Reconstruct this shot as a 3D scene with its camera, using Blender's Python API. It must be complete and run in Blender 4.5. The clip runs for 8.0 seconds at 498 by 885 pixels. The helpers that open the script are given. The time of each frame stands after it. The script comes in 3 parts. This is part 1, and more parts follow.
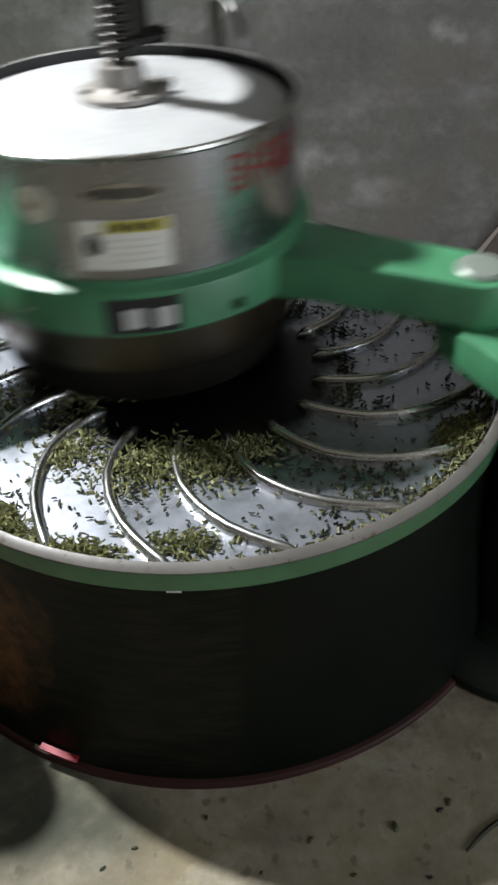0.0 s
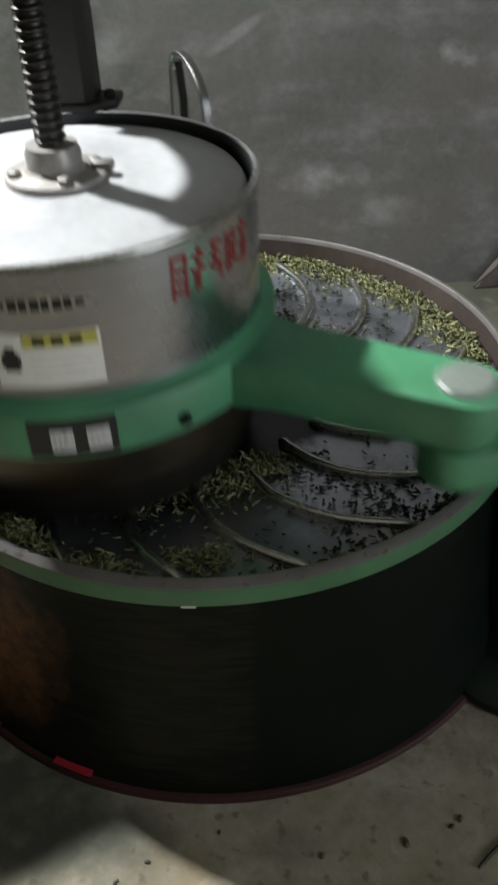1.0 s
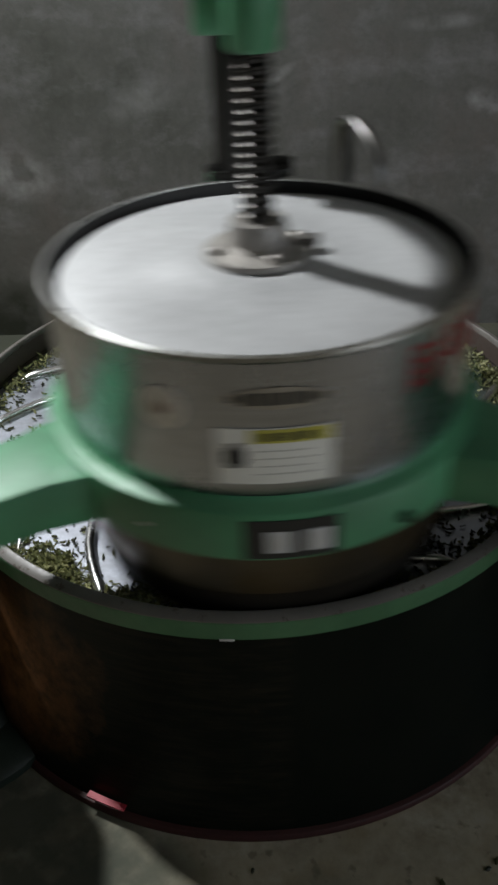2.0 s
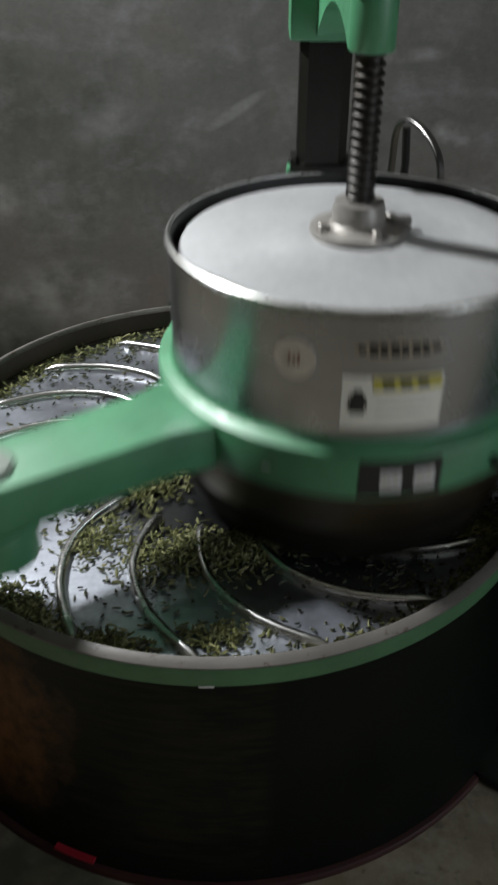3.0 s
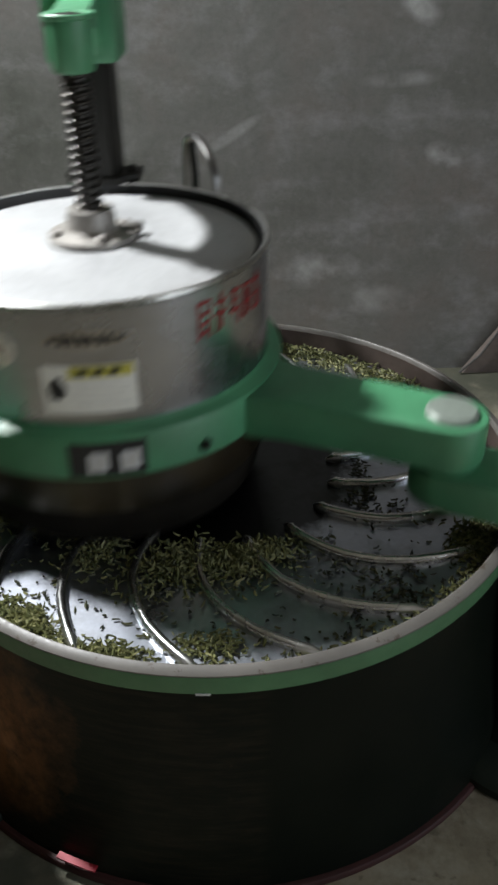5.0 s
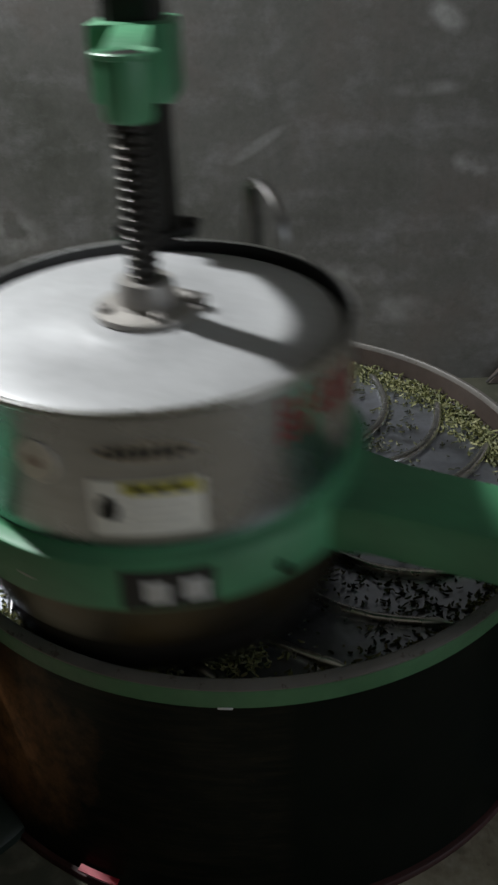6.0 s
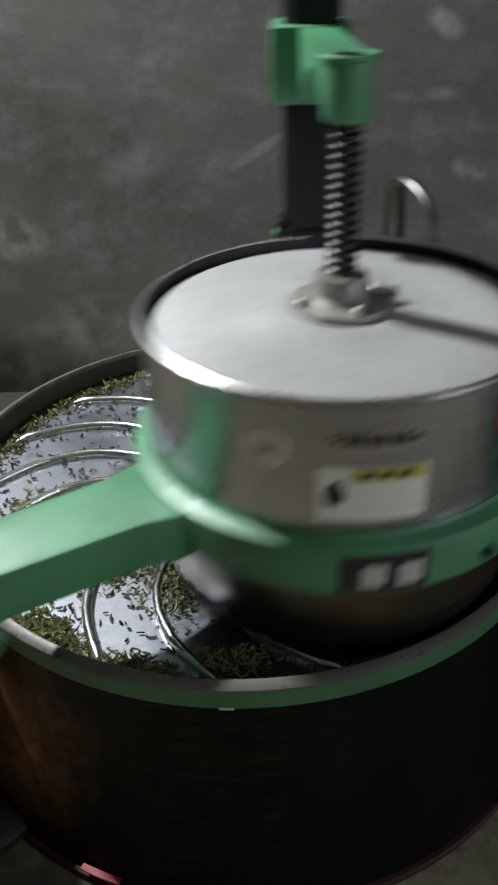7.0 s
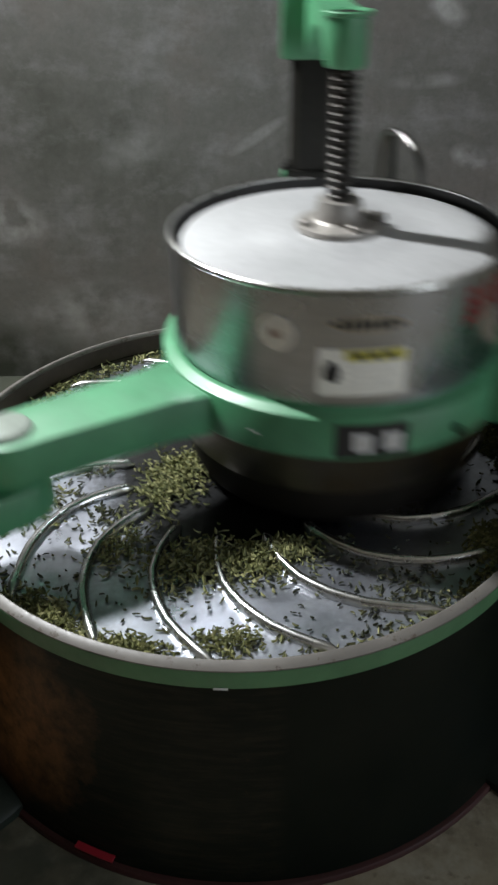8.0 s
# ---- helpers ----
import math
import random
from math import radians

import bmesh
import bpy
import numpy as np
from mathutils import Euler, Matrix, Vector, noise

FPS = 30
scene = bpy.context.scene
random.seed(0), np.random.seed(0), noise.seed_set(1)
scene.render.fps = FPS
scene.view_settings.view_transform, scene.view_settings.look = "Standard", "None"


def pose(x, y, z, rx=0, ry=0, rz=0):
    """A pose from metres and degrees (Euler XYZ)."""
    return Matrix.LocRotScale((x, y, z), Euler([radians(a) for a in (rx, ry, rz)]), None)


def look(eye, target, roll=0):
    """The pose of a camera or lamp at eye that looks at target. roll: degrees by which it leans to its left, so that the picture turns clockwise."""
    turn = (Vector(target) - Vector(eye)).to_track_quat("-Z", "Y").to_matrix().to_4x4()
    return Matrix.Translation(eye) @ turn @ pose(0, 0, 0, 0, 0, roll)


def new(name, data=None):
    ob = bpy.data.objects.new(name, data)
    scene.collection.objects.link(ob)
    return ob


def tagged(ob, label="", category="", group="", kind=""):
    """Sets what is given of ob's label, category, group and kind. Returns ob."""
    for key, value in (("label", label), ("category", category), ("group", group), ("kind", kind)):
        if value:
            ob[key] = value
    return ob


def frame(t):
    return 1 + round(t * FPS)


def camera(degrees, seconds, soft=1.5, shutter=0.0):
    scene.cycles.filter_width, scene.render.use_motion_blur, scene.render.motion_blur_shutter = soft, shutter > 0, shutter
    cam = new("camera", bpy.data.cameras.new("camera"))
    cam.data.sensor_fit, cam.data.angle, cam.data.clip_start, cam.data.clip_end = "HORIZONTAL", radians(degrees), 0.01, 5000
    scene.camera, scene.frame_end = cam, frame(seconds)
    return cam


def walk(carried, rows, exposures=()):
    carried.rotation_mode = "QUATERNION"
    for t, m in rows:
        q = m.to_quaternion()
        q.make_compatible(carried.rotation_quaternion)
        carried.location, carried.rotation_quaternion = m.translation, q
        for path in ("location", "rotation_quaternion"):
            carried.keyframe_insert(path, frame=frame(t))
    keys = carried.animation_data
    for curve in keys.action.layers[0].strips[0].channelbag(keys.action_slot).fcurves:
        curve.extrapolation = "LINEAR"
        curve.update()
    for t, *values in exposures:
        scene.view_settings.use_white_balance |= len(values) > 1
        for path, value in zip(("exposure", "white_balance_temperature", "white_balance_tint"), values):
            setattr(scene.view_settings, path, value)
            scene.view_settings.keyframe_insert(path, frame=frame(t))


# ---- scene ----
# ---- camera ----
cam = camera(32.82, 8.0, soft=2.6, shutter=0.8)
PATH = [
    (0, 0.1253, -1.0522, 0.6731, 2.074, -39.376, 1.285),
    (0.5, 0.1364, -1.0575, 0.6792, 2.628, -39.488, 1.215),
    (1, 0.1211, -1.0622, 0.6854, 2.688, -38.354, 1.557),
    (1.5, 0.1277, -1.0783, 0.6901, 3.995, -36.570, 2.745),
    (2, 0.0977, -1.0795, 0.6915, 3.923, -35.627, 1.899),
    (2.2, 0.0879, -1.0921, 0.6930, 3.969, -35.282, 1.527),
    (3.3, 0.0637, -1.0381, 0.6956, 0.973, -34.081, -0.345),
    (3.5, 0.0710, -1.0390, 0.6926, 1.746, -33.925, 0.714),
    (4, 0.0693, -1.0509, 0.7015, 2.264, -33.959, 1.131),
    (4.5, 0.0827, -1.0651, 0.7046, 1.731, -33.963, 0.697),
    (4.7, 0.0812, -1.0773, 0.7054, 1.142, -33.163, 0.568),
    (5.8, 0.0779, -1.0668, 0.7123, 3.056, -33.014, 0.962),
    (6, 0.0811, -1.0682, 0.7066, 2.958, -32.474, 1.336),
    (6.5, 0.0739, -1.0764, 0.7164, 2.974, -32.548, 1.086),
    (7, 0.0803, -1.0784, 0.7154, 2.949, -32.327, 1.298),
    (7.5, 0.0683, -1.0838, 0.7076, 2.309, -32.639, 1.156),
    (8, 0.0824, -1.0863, 0.7131, 3.126, -33.099, 0.757)
]
walk(cam, [(t, pose(x, y, z, 90 + p, r, w)) for t, x, y, z, w, p, r in PATH],
     exposures=[(0, 0.60), (0.3, 0.48), (0.5, 0.26), (1, 0.58), (1.3, 0.60), (1.5, 0.25), (2, -0.24), (2.2, -0.22), (2.5, 0.42), (2.75, 0.24), (3.3, -0.27), (3.5, -0.13), (3.8, 0.45), (4, 0.18), (4.5, -0.10), (4.7, -0.18), (5.05, 0.42), (5.3, 0.18), (5.8, -0.16), (6, -0.34), (6.3, 0.45), (6.5, 0.20), (7, -0.08), (7.5, 0.40), (7.8, 0.46), (8, 0.28)])

# ---- world and lights ----
FLOOR_Z = -0.361
sky_world = bpy.data.worlds.new("overcast_sky")
scene.world = sky_world
sky_world.use_nodes = True
wn = sky_world.node_tree
sky = wn.nodes.new("ShaderNodeTexSky")
sky.sky_type, sky.sun_disc = "NISHITA", False
sky.sun_elevation, sky.sun_rotation = radians(40), radians(-30)
wn.links.new(sky.outputs[0], wn.nodes["Background"].inputs[0])
wn.nodes["Background"].inputs[1].default_value = 0.12


def area_lamp(name, where, target, sx, sy, watts, colour, spread=180):
    la = bpy.data.lights.new(name, "AREA")
    la.shape, la.size, la.size_y, la.energy, la.color, la.spread = "RECTANGLE", sx, sy, watts, colour, radians(spread)
    ob = new(name, la)
    ob.matrix_world = look(where, target)
    return ob


area_lamp("work_lamp", (-1.20, 0.51, 1.90), (0.0, -0.1, 0.0), 0.085, 0.085, 35, (0.96, 0.985, 1.0), 120)
area_lamp("doorway_daylight", (2.66, -1.90, 0.82), (0.0, -0.5, 0.5), 1.1, 2.2, 22.5, (0.86, 0.92, 1.0))


# ---- materials ----
def mat_base(name, rough=0.5, metal=0.0):
    m = bpy.data.materials.new(name)
    m.use_nodes = True
    nt = m.node_tree
    b = nt.nodes["Principled BSDF"]
    b.inputs["Roughness"].default_value, b.inputs["Metallic"].default_value = rough, metal
    return m, nt, b


def noise_tex(nt, scale, detail=6.0, rough=0.6, stretch=None, kind="Object"):
    tc = nt.nodes.new("ShaderNodeTexCoord")
    n = nt.nodes.new("ShaderNodeTexNoise")
    n.inputs["Scale"].default_value, n.inputs["Detail"].default_value, n.inputs["Roughness"].default_value = scale, detail, rough
    if stretch:
        mp = nt.nodes.new("ShaderNodeMapping")
        mp.inputs["Scale"].default_value = stretch
        nt.links.new(tc.outputs[kind], mp.inputs[0])
        nt.links.new(mp.outputs[0], n.inputs["Vector"])
    else:
        nt.links.new(tc.outputs[kind], n.inputs["Vector"])
    return n.outputs["Fac"]


def ramp(nt, fac, stops):
    r = nt.nodes.new("ShaderNodeValToRGB")
    while len(r.color_ramp.elements) < len(stops):
        r.color_ramp.elements.new(0.5)
    for e, (p, c) in zip(r.color_ramp.elements, stops):
        e.position = p
        e.color = (*c, 1) if len(c) == 3 else c
    nt.links.new(fac, r.inputs[0])
    return r.outputs[0]


def grey(v):
    return (v, v, v)


def mix(nt, fac, a, b, mode="MIX"):
    m = nt.nodes.new("ShaderNodeMix")
    m.data_type, m.blend_type = "RGBA", mode
    for sock, val in ((m.inputs[0], fac), (m.inputs[6], a), (m.inputs[7], b)):
        if isinstance(val, (int, float)):
            sock.default_value = val
        elif isinstance(val, tuple):
            sock.default_value = (*val, 1)
        else:
            nt.links.new(val, sock)
    return m.outputs[2]


def bump(nt, b, height, strength, dist):
    bp = nt.nodes.new("ShaderNodeBump")
    bp.inputs["Strength"].default_value, bp.inputs["Distance"].default_value = strength, dist
    nt.links.new(height, bp.inputs["Height"])
    nt.links.new(bp.outputs[0], b.inputs["Normal"])


def plain(name, colour, rough=0.5, metal=0.0, vary=0.25, scale=30.0, bumpy=0.05, spec=0.5):
    """One colour with blotches at a coarse scale, grain at a fine one and uneven gloss."""
    m, nt, b = mat_base(name, rough, metal)
    b.inputs["Specular IOR Level"].default_value = spec
    big, fine = noise_tex(nt, scale * 0.25), noise_tex(nt, scale * 4)
    dark, light = tuple(c * (1 - vary) for c in colour), tuple(min(1, c * (1 + vary * 0.6)) for c in colour)
    c1 = ramp(nt, big, [(0.3, dark), (0.7, light)])
    c2 = mix(nt, 0.25, c1, ramp(nt, fine, [(0.35, dark), (0.65, light)]))
    nt.links.new(c2, b.inputs["Base Color"])
    nt.links.new(ramp(nt, big, [(0.3, grey(max(0.04, rough - 0.08))), (0.7, grey(min(1, rough + 0.1)))]), b.inputs["Roughness"])
    if bumpy:
        bump(nt, b, fine, bumpy, 0.002)
    return m


def chipped_paint(name, colour, rough, under, amount=0.36, scale=22.0, coat=0.0, spec=0.5):
    """Paint over metal with small chips, dirt streaks and fine orange-peel."""
    m, nt, b = mat_base(name, rough)
    big, fine = noise_tex(nt, 9), noise_tex(nt, scale * 3, 8, 0.7)
    dark, light = tuple(c * 0.72 for c in colour), tuple(min(1, c * 1.18) for c in colour)
    paint = ramp(nt, big, [(0.3, dark), (0.7, light)])
    chips = ramp(nt, noise_tex(nt, scale, 9, 0.75), [(amount - 0.03, grey(1)), (amount, grey(0))])
    nt.links.new(mix(nt, chips, paint, under), b.inputs["Base Color"])
    nt.links.new(ramp(nt, fine, [(0.3, grey(rough - 0.1)), (0.7, grey(rough + 0.12))]), b.inputs["Roughness"])
    b.inputs["Specular IOR Level"].default_value = spec
    b.inputs["Coat Weight"].default_value, b.inputs["Coat Roughness"].default_value = coat, 0.3
    bump(nt, b, fine, 0.08, 0.002)
    return m


def steel(name, colour, rough, streak=(1, 1, 1), stain=(0.2, 0.16, 0.1), stain_amt=0.35, low=0.55):
    """Sheet steel: fine brushed streaks, smudges and dull stains."""
    m, nt, b = mat_base(name, rough, 1.0)
    smudge = noise_tex(nt, 7, 6, 0.65)
    brushed = noise_tex(nt, 90, 4, 0.6, streak)
    base = ramp(nt, brushed, [(0.3, tuple(c * 0.86 for c in colour)), (0.7, colour)])
    fac = ramp(nt, smudge, [(low, grey(0)), (low + 0.2, grey(stain_amt))])
    nt.links.new(mix(nt, fac, base, stain), b.inputs["Base Color"])
    nt.links.new(ramp(nt, smudge, [(0.3, grey(rough - 0.05)), (0.75, grey(min(1, rough + 0.16)))]), b.inputs["Roughness"])
    bump(nt, b, brushed, 0.04, 0.001)
    return m


def smear_mask(nt, x, z, rx, rz, tilt, lo=0.42, hi=0.62, flat=False):
    """A ragged smear round one place of a wall's face, in metres."""
    tc = nt.nodes.new("ShaderNodeTexCoord")
    mp = nt.nodes.new("ShaderNodeMapping")
    mp.vector_type = "TEXTURE"
    at, turned, size = ((x, z, FLOOR_Z), (0, 0, radians(tilt)), (rx, rz, 0.3)) if flat else ((x, 0, z), (0, radians(-tilt), 0), (rx, 0.3, rz))
    mp.inputs["Location"].default_value, mp.inputs["Rotation"].default_value, mp.inputs["Scale"].default_value = at, turned, size
    nt.links.new(tc.outputs["Object"], mp.inputs[0])
    gr = nt.nodes.new("ShaderNodeTexGradient")
    gr.gradient_type = "SPHERICAL"
    nt.links.new(mp.outputs[0], gr.inputs[0])
    n = ramp(nt, noise_tex(nt, 11, 5, 0.55), [(lo - 0.04, grey(0)), (hi + 0.1, grey(1))])
    return mix(nt, 1.0, ramp(nt, gr.outputs["Fac"], [(0.0, grey(0)), (0.55, grey(1))]), n, "MULTIPLY")


def concrete(name, base, pale, brown, dark, big=2.2, smears=(), stains_and_shade=(), grit=0.0):
    m, nt, b = mat_base(name, 0.85)
    a = noise_tex(nt, big, 8, 0.62)
    w = noise_tex(nt, big * 2.7, 9, 0.68, (1, 1, 1.6))
    f = noise_tex(nt, 60, 8, 0.7)
    sc = noise_tex(nt, 5, 10, 0.8, (1, 1, 0.5))
    c = ramp(nt, a, [(0.36, dark), (0.5, base), (0.64, brown)])
    c = mix(nt, ramp(nt, w, [(0.50, grey(0)), (0.68, grey(0.8))]), c, pale)
    t = noise_tex(nt, 15, 8, 0.72, (1, 1, 1.3))
    c = mix(nt, ramp(nt, t, [(0.30, grey(0.55)), (0.50, grey(0))]), c, tuple(x * 0.62 for x in base))
    c = mix(nt, ramp(nt, t, [(0.56, grey(0)), (0.74, grey(0.45))]), c, pale)
    c = mix(nt, ramp(nt, sc, [(0.33, grey(0.6)), (0.43, grey(0))]), c, dark)
    if grit:
        g = noise_tex(nt, 42, 3, 0.5)
        c = mix(nt, ramp(nt, g, [(0.30, grey(grit)), (0.38, grey(0))]), c, tuple(x * 0.55 for x in dark))
        c = mix(nt, ramp(nt, g, [(0.66, grey(0)), (0.74, grey(grit * 0.7))]), c, pale)
    c = mix(nt, 0.35, c, ramp(nt, f, [(0.3, tuple(x * 0.7 for x in base)), (0.7, tuple(x * 1.25 for x in base))]))
    for sm, share in smears:
        c = mix(nt, mix(nt, 1.0, smear_mask(nt, *sm), grey(share), "MULTIPLY"), c, (0.62, 0.62, 0.62))
    # Dark tints: wall mould, floor stains, and some shade put into the colour
    for sm, share in stains_and_shade:
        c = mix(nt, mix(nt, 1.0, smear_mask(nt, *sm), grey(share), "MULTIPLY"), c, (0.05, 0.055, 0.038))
    nt.links.new(c, b.inputs["Base Color"])
    mixh = mix(nt, 0.4, ramp(nt, w, [(0.2, grey(0)), (0.8, grey(1))]), ramp(nt, f, [(0.2, grey(0)), (0.8, grey(1))]))
    bump(nt, b, mixh, 0.25, 0.003)
    return m


def skirt_paint():
    """Dull black-green paint with painted-in brown reflections on one flank."""
    m, nt, b = mat_base("black_green_skirt", 0.4)
    b.inputs["Specular IOR Level"].default_value = 0.08
    tc = nt.nodes.new("ShaderNodeTexCoord")
    mp = nt.nodes.new("ShaderNodeMapping")
    mp.inputs["Location"].default_value = (0.325, 0.345, 0.175)
    nt.links.new(tc.outputs["Object"], mp.inputs[0])
    gr = nt.nodes.new("ShaderNodeTexGradient")
    gr.gradient_type = "SPHERICAL"
    sc = nt.nodes.new("ShaderNodeMapping")
    sc.inputs["Scale"].default_value = (4.5, 4.5, 4.8)
    nt.links.new(mp.outputs[0], sc.inputs[0])
    nt.links.new(sc.outputs[0], gr.inputs[0])
    n = noise_tex(nt, 16, 9, 0.7)
    ragged = mix(nt, 0.45, gr.outputs["Fac"], n)
    k = ramp(nt, ragged, [(0.30, grey(0)), (0.56, grey(0.7)), (0.76, grey(1))])
    k = mix(nt, 1.0, k, ramp(nt, noise_tex(nt, 45, 6, 0.7), [(0.3, grey(0.25)), (0.6, grey(1))]), "MULTIPLY")
    paint = ramp(nt, noise_tex(nt, 8), [(0.3, (0.003, 0.0052, 0.0037)), (0.7, (0.007, 0.0088, 0.0063))])
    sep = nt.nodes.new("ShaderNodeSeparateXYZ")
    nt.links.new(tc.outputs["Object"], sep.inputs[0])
    # Brown streaks kept to the left half: a reflection painted into the colour
    reflected_half = ramp(nt, sep.outputs[0], [(0.07, grey(1)), (0.085, grey(0))])
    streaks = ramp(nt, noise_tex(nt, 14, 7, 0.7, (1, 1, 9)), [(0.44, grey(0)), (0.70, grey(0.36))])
    streaks = mix(nt, 1.0, streaks, reflected_half, "MULTIPLY")
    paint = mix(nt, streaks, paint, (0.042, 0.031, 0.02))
    # Orange-brown patch paints the floor's reflection into the flank
    nt.links.new(mix(nt, k, paint, (0.27, 0.125, 0.052)), b.inputs["Base Color"])
    bump(nt, b, n, 0.15, 0.003)
    return m


M_WALL = concrete("wall_plaster", (0.178, 0.175, 0.164), (0.33, 0.325, 0.335), (0.195, 0.165, 0.15), (0.105, 0.108, 0.092),
                  smears=[((0.473, 0.195, 0.05, 0.03, -20), 0.8), ((-0.013, 0.247, 0.085, 0.016, 32, 0.34, 0.6), 0.5), ((0.19, -0.08, 0.12, 0.05, 5), 0.6),
                          ((0.39, 0.50, 0.06, 0.03, -30), 0.7), ((-0.60, 0.06, 0.10, 0.07, -20), 0.8), 
                          ((-0.46, -0.19, 0.22, 0.11, 10), 0.5), ((0.36, 0.36, 0.10, 0.02, 3), 0.4), ((0.34, -0.16, 0.12, 0.05, -10), 0.35), ((-0.30, 0.22, 0.12, 0.05, 20), 0.3)],
                  stains_and_shade=[((-0.74, -0.33, 0.36, 0.15, 5, 0.28, 0.5), 0.95), ((-0.42, 0.11, 0.09, 0.035, 30), 0.6), ((-0.35, 0.28, 0.16, 0.08, 30), 0.4), ((-0.55, 0.30, 0.25, 0.2, 0), 0.35)])
# First two floor patches: olive stain, deepened to stand in for missing shadow
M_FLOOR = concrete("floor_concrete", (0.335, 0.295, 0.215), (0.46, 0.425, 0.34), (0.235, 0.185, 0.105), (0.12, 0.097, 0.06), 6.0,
                   # Last four darken the floor by the north wall to suit the camera's view
                   stains_and_shade=[((-0.27, -0.50, 0.30, 0.14, -20, 0.16, 0.4, True), 0.92), ((-0.14, -0.525, 0.14, 0.06, -15, 0.2, 0.45, True), 0.75), ((0.28, -0.62, 0.10, 0.05, 30, 0.3, 0.6, True), 0.35), ((0.12, -0.55, 0.06, 0.03, 0, 0.3, 0.6, True), 0.4), ((-0.75, 0.75, 0.5, 0.3, 0, 0.2, 0.4, True), 0.9), ((0.7, 0.75, 0.4, 0.3, 0, 0.2, 0.45, True), 0.8), ((0.55, 0.88, 0.35, 0.14, 0, 0.1, 0.3, True), 0.8), ((-0.62, 0.82, 0.5, 0.16, 0, 0.1, 0.3, True), 0.95)], grit=0.75)
M_GREEN = chipped_paint("green_paint", (0.062, 0.262, 0.122), 0.48, (0.16, 0.19, 0.15), 0.3, coat=0.15, spec=0.85)
M_BAND = chipped_paint("green_band_paint", (0.062, 0.165, 0.075), 0.45, (0.2, 0.22, 0.17), 0.33)
M_RIM = chipped_paint("bare_rim_metal", (0.14, 0.13, 0.117), 0.45, (0.07, 0.055, 0.042), 0.43, 34)
M_INNER = plain("brown_inner_wall", (0.064, 0.047, 0.039), 0.5, vary=0.4, scale=24)
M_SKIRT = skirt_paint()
M_REDBASE = plain("red_oxide_base", (0.042, 0.008, 0.007), 0.65, vary=0.5, scale=30)
M_RED = plain("red_film", (0.34, 0.012, 0.028), 0.5, vary=0.15)
M_DRUM = steel("drum_steel", (0.43, 0.445, 0.485), 0.24, (0.15, 0.15, 2.0), (0.30, 0.27, 0.22), 0.4, 0.5)
M_LIP = steel("drum_lip_steel", (0.62, 0.62, 0.6), 0.26)
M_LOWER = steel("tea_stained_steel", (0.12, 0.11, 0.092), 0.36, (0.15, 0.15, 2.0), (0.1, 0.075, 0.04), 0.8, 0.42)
M_DRUMFOOT = plain("black_drum_foot", (0.014, 0.012, 0.009), 0.75, vary=0.5, scale=60, bumpy=0.2, spec=0.12)
M_LID = plain("satin_lid", (0.50, 0.505, 0.51), 0.38, metal=0.15, vary=0.22, scale=18, bumpy=0.02)
M_GAP = plain("black_gap_shade", (0.012, 0.012, 0.012), 0.6)
def pan_material():
    """Scratched sheet steel, near-black with a ragged edge round the middle."""
    m = steel("pan_steel", (0.60, 0.63, 0.71), 0.31, (1, 1, 1), (0.10, 0.10, 0.085), 0.65, 0.5)
    nt = m.node_tree
    b = nt.nodes["Principled BSDF"]
    was = b.inputs["Base Color"].links[0].from_socket
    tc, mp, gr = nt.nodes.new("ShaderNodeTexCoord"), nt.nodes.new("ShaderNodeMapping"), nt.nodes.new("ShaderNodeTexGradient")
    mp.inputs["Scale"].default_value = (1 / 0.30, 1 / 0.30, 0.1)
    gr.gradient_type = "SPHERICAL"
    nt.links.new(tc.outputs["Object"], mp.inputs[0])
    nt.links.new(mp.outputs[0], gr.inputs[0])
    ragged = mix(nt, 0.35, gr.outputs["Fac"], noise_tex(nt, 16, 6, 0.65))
    # Near-black tint over the middle, fading out raggedly with radius
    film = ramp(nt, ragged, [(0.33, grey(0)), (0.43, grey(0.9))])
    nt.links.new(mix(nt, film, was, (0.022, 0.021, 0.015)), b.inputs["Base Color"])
    return m


M_PAN = pan_material()
M_RIB = steel("rib_steel", (0.68, 0.68, 0.67), 0.22)
M_SCREW = steel("oiled_screw", (0.075, 0.072, 0.068), 0.4, stain=(0.06, 0.05, 0.04), stain_amt=0.7, low=0.5)
M_COLUMN = plain("blackened_steel", (0.015, 0.0145, 0.012), 0.45, metal=0.0, spec=0.2, vary=0.5)
M_NUT = plain("worn_white_metal", (0.34, 0.32, 0.295), 0.42, metal=0.4, vary=0.3)
M_BOLT = steel("bolt_steel", (0.28, 0.265, 0.25), 0.45)
M_CHROME = steel("bright_rod", (0.25, 0.245, 0.24), 0.3)
M_LABEL = plain("label_paper", (0.88, 0.86, 0.79), 0.5, vary=0.08)
M_YELLOW = plain("label_yellow", (0.55, 0.50, 0.09), 0.5, vary=0.12)
M_INK = plain("black_ink", (0.02, 0.02, 0.02), 0.5)
M_GREYINK = plain("faded_ink", (0.6, 0.58, 0.52), 0.5)
M_REDINK = plain("red_ink", (0.27, 0.022, 0.026), 0.45, vary=0.2)
M_STICKER = plain("faded_sticker", (0.90, 0.82, 0.74), 0.5, vary=0.2)
M_BADGE = plain("dull_badge", (0.42, 0.37, 0.29), 0.45, vary=0.3, scale=60)
M_CAP = plain("worn_cap_paint", (0.27, 0.31, 0.27), 0.45, metal=0.2, vary=0.3)
M_STICKRED = plain("faded_red", (0.42, 0.25, 0.2), 0.5)
M_WHITE = plain("white_tag", (0.62, 0.62, 0.62), 0.5, vary=0.12)
